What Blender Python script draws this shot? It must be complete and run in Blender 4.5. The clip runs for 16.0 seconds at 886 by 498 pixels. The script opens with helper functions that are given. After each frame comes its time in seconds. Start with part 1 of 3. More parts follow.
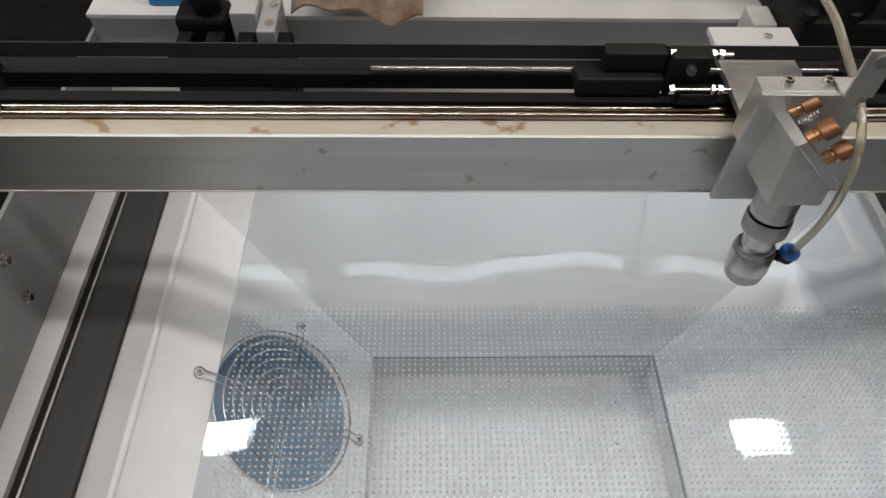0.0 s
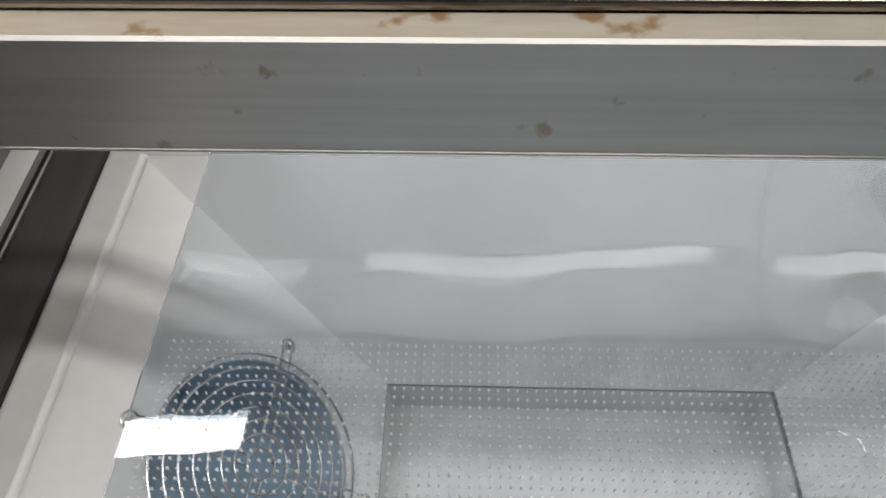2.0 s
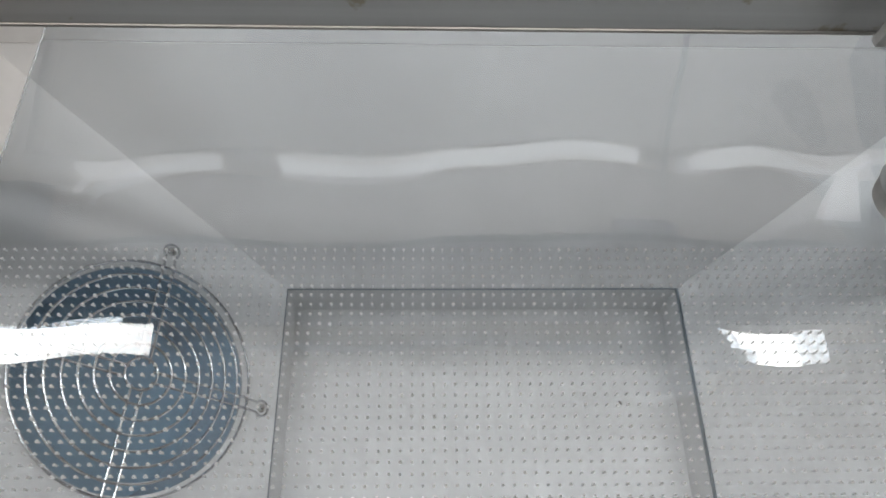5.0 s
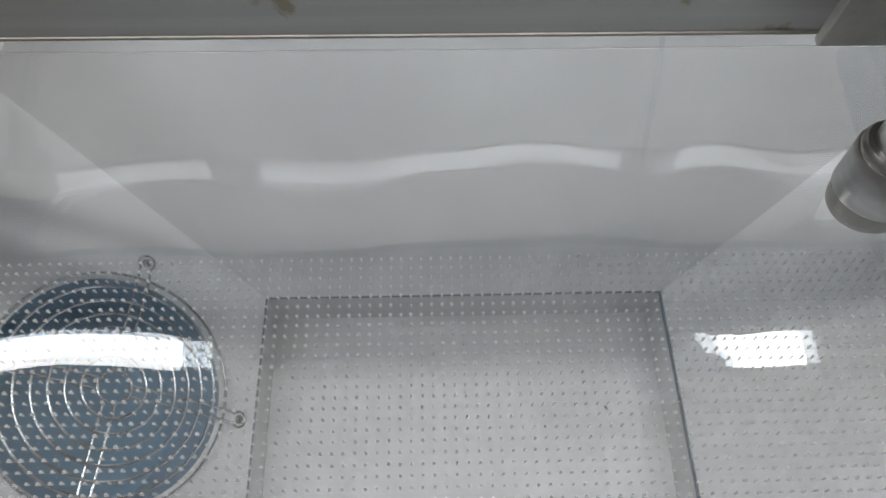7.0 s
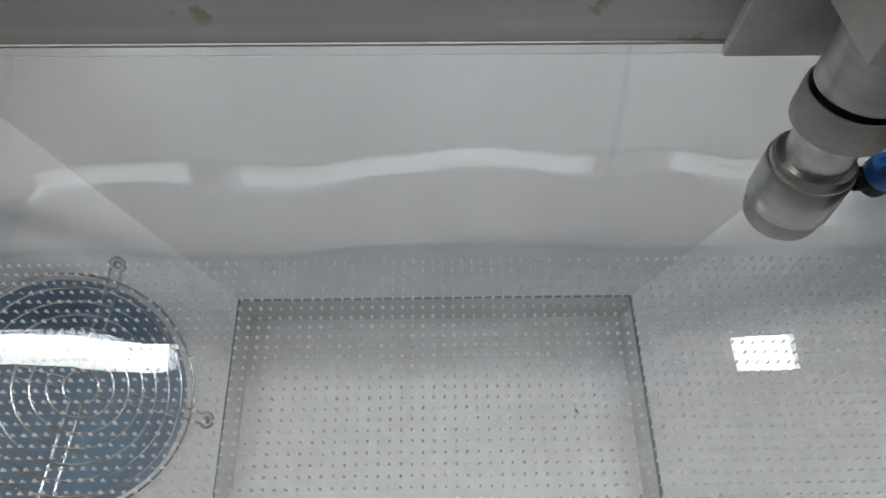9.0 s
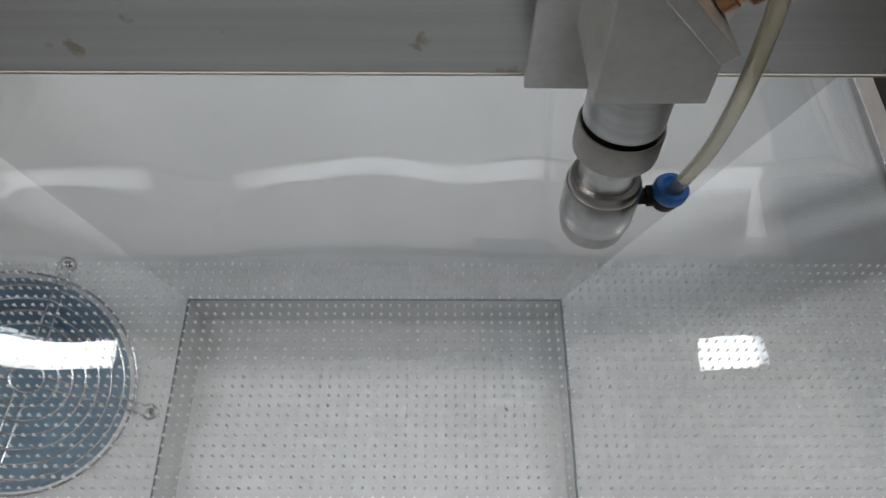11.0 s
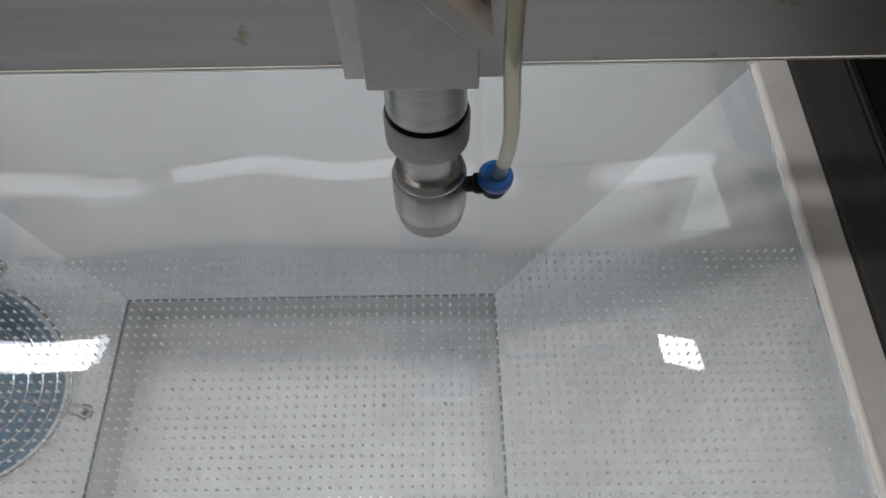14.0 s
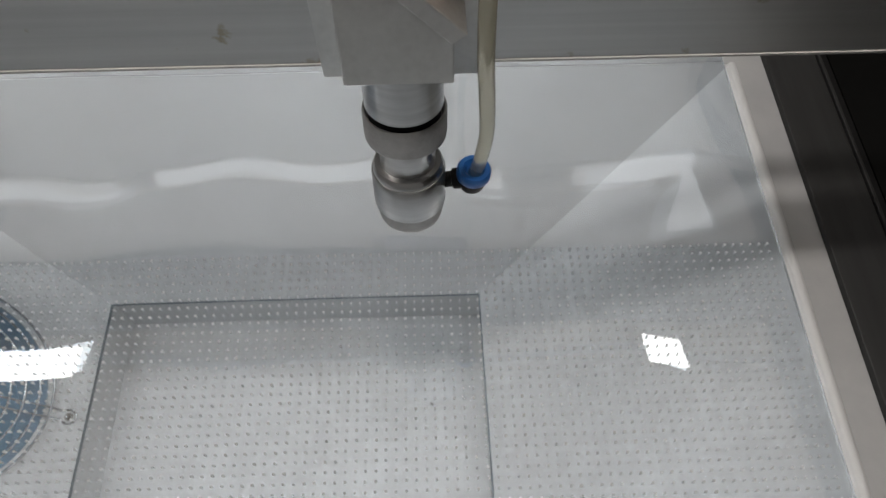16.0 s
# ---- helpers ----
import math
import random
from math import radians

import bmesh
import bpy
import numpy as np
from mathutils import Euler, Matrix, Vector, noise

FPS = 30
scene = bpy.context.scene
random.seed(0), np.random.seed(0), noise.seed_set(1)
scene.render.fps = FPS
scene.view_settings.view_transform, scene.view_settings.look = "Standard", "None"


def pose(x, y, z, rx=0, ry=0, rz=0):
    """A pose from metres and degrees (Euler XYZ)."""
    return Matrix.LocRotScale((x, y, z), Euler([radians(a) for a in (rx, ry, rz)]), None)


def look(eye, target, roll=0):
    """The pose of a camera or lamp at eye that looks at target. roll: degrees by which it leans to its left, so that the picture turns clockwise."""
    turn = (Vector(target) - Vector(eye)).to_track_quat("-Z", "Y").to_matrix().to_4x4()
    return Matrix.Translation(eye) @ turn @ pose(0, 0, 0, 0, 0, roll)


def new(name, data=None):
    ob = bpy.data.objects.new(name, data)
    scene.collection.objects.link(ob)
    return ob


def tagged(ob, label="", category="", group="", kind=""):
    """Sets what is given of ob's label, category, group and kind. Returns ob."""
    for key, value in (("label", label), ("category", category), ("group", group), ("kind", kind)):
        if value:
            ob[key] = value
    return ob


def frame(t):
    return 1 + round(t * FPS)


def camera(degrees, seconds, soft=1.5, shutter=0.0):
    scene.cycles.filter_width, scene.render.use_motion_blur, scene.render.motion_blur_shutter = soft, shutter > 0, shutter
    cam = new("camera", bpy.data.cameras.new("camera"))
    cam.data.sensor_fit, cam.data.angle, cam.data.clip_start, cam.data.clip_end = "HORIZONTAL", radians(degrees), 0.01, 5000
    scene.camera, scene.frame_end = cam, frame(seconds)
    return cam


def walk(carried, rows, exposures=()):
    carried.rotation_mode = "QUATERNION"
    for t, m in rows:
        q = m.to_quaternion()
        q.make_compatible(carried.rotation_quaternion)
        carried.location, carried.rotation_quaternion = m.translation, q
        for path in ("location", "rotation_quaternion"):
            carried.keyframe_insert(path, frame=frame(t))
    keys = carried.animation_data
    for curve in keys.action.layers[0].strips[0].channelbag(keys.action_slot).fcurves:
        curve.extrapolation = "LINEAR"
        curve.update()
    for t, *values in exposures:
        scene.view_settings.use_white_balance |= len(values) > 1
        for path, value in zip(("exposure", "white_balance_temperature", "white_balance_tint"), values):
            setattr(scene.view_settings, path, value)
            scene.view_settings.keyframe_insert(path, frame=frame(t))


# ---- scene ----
cam = camera(66.8, 16.0)
PATH = [
    (0, (0.047, -0.192, 0.3), (0.093, 1.013, -1.296), 1.7),
    (0.5, (0.05, -0.15, 0.253), (-0.02, 1.044, -1.35), -2.5),
    (1, (0.041, -0.122, 0.214), (-0.002, 1.043, -1.411), -0.7),
    (1.5, (0.038, -0.106, 0.187), (0.049, 1.041, -1.451), 1.4),
    (2, (0.047, -0.094, 0.185), (-0.014, 1.054, -1.451), -1.6),
    (2.5, (0.052, -0.086, 0.182), (0.018, 1.036, -1.473), -1.3),
    (3, (0.055, -0.087, 0.18), (0.055, 1.009, -1.493), 0.9),
    (3.5, (0.062, -0.09, 0.173), (0.102, 0.877, -1.577), 3.6),
    (4, (0.074, -0.088, 0.171), (0.081, 0.786, -1.628), 1.4),
    (4.5, (0.084, -0.088, 0.172), (0.099, 0.813, -1.613), 1.2),
    (5, (0.083, -0.085, 0.168), (0.142, 0.816, -1.617), 3.4),
    (7.5, (0.102, -0.082, 0.166), (0.143, 0.828, -1.614), 1.3),
    (8, (0.104, -0.082, 0.167), (0.151, 0.827, -1.614), 1.6),
    (10.5, (0.154, -0.09, 0.181), (0.142, 0.837, -1.591), -0.4),
    (11.5, (0.178, -0.097, 0.194), (0.214, 0.831, -1.577), 1.9),
    (12, (0.196, -0.098, 0.192), (0.214, 0.823, -1.583), 0.7),
    (12.5, (0.197, -0.097, 0.19), (0.22, 0.815, -1.589), 0.7),
    (13, (0.202, -0.097, 0.189), (0.217, 0.826, -1.585), 0.0),
    (13.5, (0.208, -0.097, 0.189), (0.195, 0.833, -1.582), -1.6),
    (14, (0.21, -0.098, 0.19), (0.202, 0.832, -1.581), -1.4),
    (14.5, (0.212, -0.099, 0.19), (0.226, 0.835, -1.579), -0.5),
    (15, (0.212, -0.1, 0.189), (0.225, 0.838, -1.577), -0.9),
    (15.5, (0.212, -0.1, 0.191), (0.222, 0.838, -1.575), -0.8),
    (16, (0.212, -0.102, 0.191), (0.242, 0.841, -1.573), -0.0),
]
walk(cam, [(t, look(eye, target, roll)) for t, eye, target, roll in PATH],
     [(0, 0.32), (1, 0.20), (2, 0.17), (4, 0.08), (5, 0.04), (8, -0.10), (10.5, -0.10), (12.5, -0.16), (16, -0.02)])


# ---- light ----
world = bpy.data.worlds.new("room_light")
scene.world = world
world.use_nodes = True
world.node_tree.nodes["Background"].inputs[0].default_value = (0.97, 0.98, 1.0, 1)
world.node_tree.nodes["Background"].inputs[1].default_value = 0.035


def area_lamp(name, at, target, sx, sy, watts, colour):
    data = bpy.data.lights.new(name, "AREA")
    data.shape, data.size, data.size_y, data.energy, data.color = "RECTANGLE", sx, sy, watts, colour
    ob = new(name, data)
    ob.matrix_world = look(at, target)
    return ob


area_lamp("ceiling_lamp", (0.10, -0.05, 2.20), (0.10, -0.05, 0), 3.4, 0.14, 28.0, (1.0, 0.945, 0.875))
# added warm fill: lays a pale veil on the sheet, softens shadows
area_lamp("ceiling_fill", (0.10, 0.85, 2.26), (0.10, 0.85, 0), 3.4, 1.5, 5.0, (1.0, 0.82, 0.64))


# ---- materials ----
def nodes_of(name):
    m = bpy.data.materials.new(name)
    m.use_nodes = True
    t = m.node_tree
    return m, t, t.nodes["Principled BSDF"]


def link(t, a, ao, b, bi):
    t.links.new(a.outputs[ao], b.inputs[bi])


def surface(name, c1, c2, rough=0.5, metal=0.0, scale=40.0, stretch=(1, 1, 1), bump=0.0, bump_scale=400.0, spots=None, rough2=None, coat=0.0):
    """Two-scale noise between two colours, fine relief, optional dark specks (colour, threshold, scale)."""
    m, t, b = nodes_of(name)
    tc = t.nodes.new("ShaderNodeTexCoord")
    mp = t.nodes.new("ShaderNodeMapping")
    mp.inputs["Scale"].default_value = stretch
    link(t, tc, "Object", mp, 0)
    n1 = t.nodes.new("ShaderNodeTexNoise")
    n1.inputs["Scale"].default_value, n1.inputs["Detail"].default_value = scale, 6
    link(t, mp, 0, n1, "Vector")
    n2 = t.nodes.new("ShaderNodeTexNoise")
    n2.inputs["Scale"].default_value, n2.inputs["Detail"].default_value = scale * 9, 3
    link(t, mp, 0, n2, "Vector")
    add = t.nodes.new("ShaderNodeMath")
    add.operation = "MULTIPLY_ADD"
    link(t, n2, "Fac", add, 0)
    add.inputs[1].default_value = 0.35
    link(t, n1, "Fac", add, 2)
    ramp = t.nodes.new("ShaderNodeValToRGB")
    ramp.color_ramp.elements[0].position, ramp.color_ramp.elements[0].color = 0.42, (*c1, 1)
    ramp.color_ramp.elements[1].position, ramp.color_ramp.elements[1].color = 0.90, (*c2, 1)
    link(t, add, 0, ramp, 0)
    last = ramp
    if spots:
        colour, threshold, sc = spots
        n3 = t.nodes.new("ShaderNodeTexNoise")
        n3.inputs["Scale"].default_value, n3.inputs["Detail"].default_value = sc, 8
        link(t, tc, "Object", n3, "Vector")
        r3 = t.nodes.new("ShaderNodeMapRange")
        r3.inputs["From Min"].default_value, r3.inputs["From Max"].default_value = threshold, threshold + 0.06
        link(t, n3, "Fac", r3, 0)
        mix = t.nodes.new("ShaderNodeMix")
        mix.data_type = "RGBA"
        link(t, r3, 0, mix, "Factor")
        link(t, ramp, 0, mix, "A")
        mix.inputs["B"].default_value = (*colour, 1)
        t.links.new(mix.outputs["Result"], b.inputs["Base Color"])
    else:
        link(t, ramp, 0, b, "Base Color")
    b.inputs["Metallic"].default_value = metal
    rr = t.nodes.new("ShaderNodeMapRange")
    rr.inputs["To Min"].default_value, rr.inputs["To Max"].default_value = rough, rough2 if rough2 else min(1, rough * 1.35)
    link(t, n1, "Fac", rr, 0)
    link(t, rr, 0, b, "Roughness")
    b.inputs["Coat Weight"].default_value = coat
    if bump:
        n4 = t.nodes.new("ShaderNodeTexNoise")
        n4.inputs["Scale"].default_value = bump_scale
        link(t, mp, 0, n4, "Vector")
        bp = t.nodes.new("ShaderNodeBump")
        bp.inputs["Strength"].default_value, bp.inputs["Distance"].default_value = 0.6, bump
        link(t, n4, "Fac", bp, "Height")
        link(t, bp, 0, b, "Normal")
    return m


paint = surface("white_powder_coat", (0.60, 0.60, 0.605), (0.70, 0.70, 0.705), 0.42, 0, 14, bump=0.00006, bump_scale=900, spots=((0.30, 0.27, 0.23), 0.78, 190))
# grey of the case panels; on the tray flange it stands for shade
grey_and_shaded_paint = surface("grey_panel_and_shaded_flange", (0.40, 0.40, 0.41), (0.50, 0.50, 0.50), 0.45, 0, 16, bump=0.00006, bump_scale=900, spots=((0.25, 0.22, 0.19), 0.77, 120))
alu_brushed = surface("brushed_aluminium", (0.42, 0.42, 0.42), (0.60, 0.60, 0.59), 0.34, 0.85, 20, (0.06, 1, 2.2), bump=0.00003, bump_scale=1500, spots=((0.36, 0.32, 0.25), 0.67, 110))
alu_cast = surface("milled_aluminium", (0.55, 0.55, 0.54), (0.72, 0.72, 0.71), 0.38, 0.75, 60, bump=0.00003, bump_scale=1600, spots=((0.22, 0.20, 0.18), 0.74, 240))
alu_turned = surface("turned_aluminium", (0.44, 0.44, 0.44), (0.58, 0.58, 0.58), 0.26, 0.95, 60, (0.3, 0.3, 9), bump=0.00002, bump_scale=500)
alu_dull = surface("knurled_dull_aluminium", (0.36, 0.35, 0.34), (0.52, 0.51, 0.50), 0.42, 0.85, 80, bump=0.00003, bump_scale=1600)
chrome = surface("polished_steel", (0.60, 0.58, 0.55), (0.80, 0.79, 0.77), 0.10, 1.0, 50, (0.1, 1, 1))
rod_steel = surface("tarnished_steel_rod", (0.12, 0.08, 0.05), (0.62, 0.56, 0.50), 0.14, 1.0, 18, (0.5, 4, 4))
wire_steel = surface("chromed_wire", (0.55, 0.57, 0.60), (0.82, 0.83, 0.84), 0.22, 1.0, 90)
copper = surface("oxidised_copper", (0.22, 0.10, 0.055), (0.42, 0.20, 0.11), 0.38, 0.7, 130, bump=0.00004, bump_scale=900, spots=((0.13, 0.06, 0.04), 0.62, 200))
copper_bright = surface("worn_brass", (0.50, 0.27, 0.14), (0.66, 0.40, 0.22), 0.30, 0.9, 150)
ledge_rust = surface("oil_stained_ledge", (0.50, 0.42, 0.30), (0.66, 0.63, 0.57), 0.45, 0.25, 22, (0.35, 2, 2), spots=((0.36, 0.24, 0.13), 0.60, 55))
black_metal = surface("black_anodised_metal", (0.006, 0.006, 0.0065), (0.014, 0.014, 0.015), 0.55, 0.0, 50, bump=0.00004, bump_scale=900)
deck_black = surface("matt_black_deck", (0.003, 0.003, 0.003), (0.006, 0.006, 0.006), 0.85, 0, 30)
deck_black.node_tree.nodes["Principled BSDF"].inputs["Specular IOR Level"].default_value = 0.15
black_plastic = surface("black_plastic", (0.007, 0.007, 0.0075), (0.016, 0.016, 0.017), 0.45, 0, 80)
rail_dark = surface("dark_grey_rail", (0.030, 0.030, 0.031), (0.055, 0.055, 0.056), 0.42, 0.1, 30, (1, 0.1, 1), bump=0.00004)
belt_rubber = surface("belt_rubber", (0.030, 0.030, 0.031), (0.052, 0.052, 0.053), 0.7, 0, 40, (0.1, 1, 1))
blue_plastic = surface("blue_plastic", (0.025, 0.15, 0.52), (0.035, 0.20, 0.62), 0.30, 0, 200)
blue_paint = surface("blue_painted_box", (0.01, 0.17, 0.42), (0.02, 0.22, 0.50), 0.4, 0, 30)
brown_film = surface("brown_stained_plate", (0.16, 0.07, 0.035), (0.46, 0.38, 0.32), 0.16, 0.5, 30)
beige_panel = surface("beige_hood_panel", (0.72, 0.61, 0.48), (0.80, 0.70, 0.57), 0.5, 0, 6)
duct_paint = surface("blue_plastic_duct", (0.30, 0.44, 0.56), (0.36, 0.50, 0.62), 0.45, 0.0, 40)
# deeper copy of the duct blue: shade of the depth put into colour
duct_end_shade = surface("shaded_blue_duct_end", (0.18, 0.32, 0.43), (0.23, 0.38, 0.50), 0.5, 0.0, 60)
rubber_dark = surface("cut_edge", (0.13, 0.17, 0.20), (0.18, 0.22, 0.25), 0.6, 0, 60)
wall_paint = surface("room_wall_paint", (0.55, 0.56, 0.57), (0.62, 0.63, 0.64), 0.8, 0, 3)


def clear_sheet():
    m, t, b = nodes_of("clear_blue_tinted_acrylic")
    b.inputs["Base Color"].default_value = (0.690, 0.745, 0.80, 1)
    b.inputs["Transmission Weight"].default_value = 1.0
    b.inputs["Roughness"].default_value = 0.0
    b.inputs["IOR"].default_value = 1.75
    tc = t.nodes.new("ShaderNodeTexCoord")
    n = t.nodes.new("ShaderNodeTexNoise")
    n.inputs["Scale"].default_value, n.inputs["Detail"].default_value = 19.0, 0.0
    mp = t.nodes.new("ShaderNodeMapping")
    mp.inputs["Scale"].default_value = (1.0, 0.45, 1.0)
    link(t, tc, "Object", mp, 0)
    link(t, mp, 0, n, "Vector")
    bp = t.nodes.new("ShaderNodeBump")
    bp.inputs["Strength"].default_value, bp.inputs["Distance"].default_value = 1.0, 0.0024
    link(t, n, "Fac", bp, "Height")
    link(t, bp, 0, b, "Normal")
    return m


def hose_plastic():
    m, t, b = nodes_of("yellowed_clear_tube")
    b.inputs["Base Color"].default_value = (0.80, 0.76, 0.62, 1)
    b.inputs["Transmission Weight"].default_value = 0.75
    b.inputs["Roughness"].default_value = 0.16
    b.inputs["IOR"].default_value = 1.42
    return m


def glow(name, colour, strength):
    m = bpy.data.materials.new(name)
    m.use_nodes = True
    t = m.node_tree
    t.nodes.remove(t.nodes["Principled BSDF"])
    e = t.nodes.new("ShaderNodeEmission")
    e.inputs[0].default_value, e.inputs[1].default_value = (*colour, 1), strength
    link(t, e, 0, t.nodes["Material Output"], 0)
    return m


panel_dark = surface("dark_grey_panel", (0.22, 0.22, 0.225), (0.29, 0.29, 0.295), 0.5, 0, 16, bump=0.00006, bump_scale=900, spots=((0.14, 0.12, 0.10), 0.75, 120))
for mat in (black_metal, black_plastic, rail_dark):
    mat.node_tree.nodes["Principled BSDF"].inputs["Specular IOR Level"].default_value = 0.22
acrylic = clear_sheet()
tube_mat = hose_plastic()
hole_wall = surface("frosted_hole_rim", (0.80, 0.84, 0.87), (0.94, 0.95, 0.96), 0.5, 0, 300)
lamp_glow = glow("window_glow", (1.0, 0.99, 0.97), 12.0)
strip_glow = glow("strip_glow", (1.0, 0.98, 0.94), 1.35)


# ---- mesh helpers ----
def box(bm, x0, x1, y0, y1, z0, z1, bev=0.0):
    vs = [bm.verts.new((x, y, z)) for z in (z0, z1) for y in (y0, y1) for x in (x0, x1)]
    fs = [bm.faces.new([vs[i] for i in f]) for f in ((0, 2, 3, 1), (4, 5, 7, 6), (0, 1, 5, 4), (2, 6, 7, 3), (0, 4, 6, 2), (1, 3, 7, 5))]
    if bev:
        es = list({e for f in fs for e in f.edges})
        bmesh.ops.bevel(bm, geom=es, offset=bev, segments=2, affect="EDGES", profile=0.5)
    return bm


def lathe(bm, rings, seg=40, m=None):
    """rings: (radius, z) from bottom to top, turned round z; m moves the result."""
    m = m or Matrix()
    loops = []
    for r, z in rings:
        if r < 1e-6:
            loops.append([bm.verts.new(m @ Vector((0, 0, z)))])
        else:
            loops.append([bm.verts.new(m @ Vector((r * math.cos(2 * math.pi * k / seg), r * math.sin(2 * math.pi * k / seg), z))) for k in range(seg)])
    for a, b in zip(loops, loops[1:]):
        for k in range(seg):
            q = (k + 1) % seg
            if len(a) == 1:
                bm.faces.new((a[0], b[q], b[k]))
            elif len(b) == 1:
                bm.faces.new((a[k], a[q], b[0]))
            else:
                bm.faces.new((a[k], a[q], b[q], b[k]))
    if len(loops[0]) > 1:
        bm.faces.new(loops[0][::-1])
    if len(loops[-1]) > 1:
        bm.faces.new(loops[-1])
    return bm


def tube_along(bm, pts, r, seg=8, closed=False, side=None):
    """A round wire through the points."""
    pts = [Vector(p) for p in pts]
    n = len(pts)
    rings = []
    for i, p in enumerate(pts):
        a = pts[(i - 1) % n] if closed or i else p
        b = pts[(i + 1) % n] if closed or i < n - 1 else p
        d = (b - a).normalized()
        ref = side or (Vector((0, 0, 1)) if abs(d.z) < 0.9 else Vector((0, 1, 0)))
        u = d.cross(ref).normalized()
        v = d.cross(u)
        rings.append([bm.verts.new(p + r * (math.cos(2 * math.pi * k / seg) * u + math.sin(2 * math.pi * k / seg) * v)) for k in range(seg)])
    pairs = list(zip(rings, rings[1:])) + ([(rings[-1], rings[0])] if closed else [])
    for a, b in pairs:
        for k in range(seg):
            bm.faces.new((a[k], b[k], b[(k + 1) % seg], a[(k + 1) % seg]))
    if not closed:
        bm.faces.new(rings[0])
        bm.faces.new(rings[-1][::-1])
    return bm


def prism(bm, outline, axis, a, b, bev=0.0):
    """A polygon in the plane across axis, drawn out from a to b."""
    def at(p, d):
        return {"x": (d, p[0], p[1]), "y": (p[0], d, p[1]), "z": (p[0], p[1], d)}[axis]
    lo = [bm.verts.new(at(p, a)) for p in outline]
    hi = [bm.verts.new(at(p, b)) for p in outline]
    fs = [bm.faces.new(lo), bm.faces.new(hi[::-1])]
    n = len(outline)
    for k in range(n):
        fs.append(bm.faces.new((lo[k], hi[k], hi[(k + 1) % n], lo[(k + 1) % n])))
    bmesh.ops.recalc_face_normals(bm, faces=fs)
    if bev:
        bmesh.ops.bevel(bm, geom=list({e for f in fs for e in f.edges}), offset=bev, segments=2, affect="EDGES", profile=0.5)
    return bm


def smooth_curve(pts, n=12):
    """Points of a Catmull-Rom curve."""
    p = [Vector(q) for q in pts]
    p = [p[0] * 2 - p[1]] + p + [p[-1] * 2 - p[-2]]
    out = []
    for i in range(1, len(p) - 2):
        for k in range(n):
            t = k / n
            out.append(0.5 * ((2 * p[i]) + (p[i + 1] - p[i - 1]) * t + (2 * p[i - 1] - 5 * p[i] + 4 * p[i + 1] - p[i + 2]) * t * t + (3 * p[i] - p[i - 1] - 3 * p[i + 1] + p[i + 2]) * t ** 3))
    out.append(p[-2])
    return out


def part(name, bm, material, parent=None, label="", smooth=False):
    me = bpy.data.meshes.new(name)
    bmesh.ops.recalc_face_normals(bm, faces=bm.faces[:])
    if smooth:
        for f in bm.faces:
            f.smooth = True
        for e in bm.edges:
            if len(e.link_faces) == 2 and e.calc_face_angle(0) > 0.6:
                e.smooth = False
    bm.to_mesh(me)
    bm.free()
    me.materials.append(material)
    ob = new(name, me)
    if parent:
        ob.parent = parent
    if label:
        ob["label"] = label
    return ob


def empty(name, at=(0, 0, 0)):
    ob = new(name)
    ob.location = at
    return ob


def NB():
    return bmesh.new()


# ---- hopper tray below the cutting sheet ----
RX0, RX1, RY0, RY1, RZ = -0.0010, 0.2435, -0.172, 0.0815, -0.216
HX0, HX1, HY0, HY1, HZ = -0.131, 0.379, -0.272, 0.157, -0.087
tray = tagged(empty("hopper_tray", (0.12, -0.04, -0.27)), "white powder-coated metal hopper tray with four sloping walls", "waste tray")


def tray_part(name, bm, mat, label="", smooth=False):
    ob = part(name, bm, mat, None, label, smooth)
    ob.parent = tray
    ob.matrix_parent_inverse = Matrix.Translation((-0.12, 0.04, 0.27))
    return ob


def sheet_wall(name, quad, thick=0.0015):
    bm = NB()
    bm.faces.new([bm.verts.new(p) for p in quad])
    ob = tray_part(name, bm, paint)
    sol = ob.modifiers.new("thickness", "SOLIDIFY")
    sol.thickness, sol.offset = thick, -1
    return ob


sheet_wall("back_wall", [(RX0, RY1, RZ), (RX1, RY1, RZ), (HX1, HY1, HZ), (HX0, HY1, HZ)])
sheet_wall("right_wall", [(RX1, RY1, RZ), (RX1, RY0, RZ), (HX1, HY0, HZ), (HX1, HY1, HZ)])
sheet_wall("front_wall", [(RX1, RY0, RZ), (RX0, RY0, RZ), (HX0, HY0, HZ), (HX1, HY0, HZ)])

# the left wall has the round exhaust opening
SLOPE = (HZ - RZ) / (HX0 - RX0)
FAN = Vector((-0.0570, 0.0100, RZ + SLOPE * -0.0560))
U = Vector((1, 0, SLOPE)).normalized()
V = Vector((0, 1, 0))
N = U.cross(V)
FAN_R = 0.0560
bm = NB()
outer = [bm.verts.new(p) for p in ((RX0, RY0, RZ), (RX0, RY1, RZ), (HX0, HY1, HZ), (HX0, HY0, HZ))]
ring = [bm.verts.new(FAN + FAN_R * (math.cos(2 * math.pi * k / 64) * U + math.sin(2 * math.pi * k / 64) * V)) for k in range(64)]
edges = [bm.edges.new((outer[k], outer[(k + 1) % 4])) for k in range(4)] + [bm.edges.new((ring[k], ring[(k + 1) % 64])) for k in range(64)]
bmesh.ops.triangle_fill(bm, edges=edges, use_beauty=True, use_dissolve=False)
ob = tray_part("left_wall", bm, paint)
sol = ob.modifiers.new("thickness", "SOLIDIFY")
sol.thickness, sol.offset = 0.0015, 0

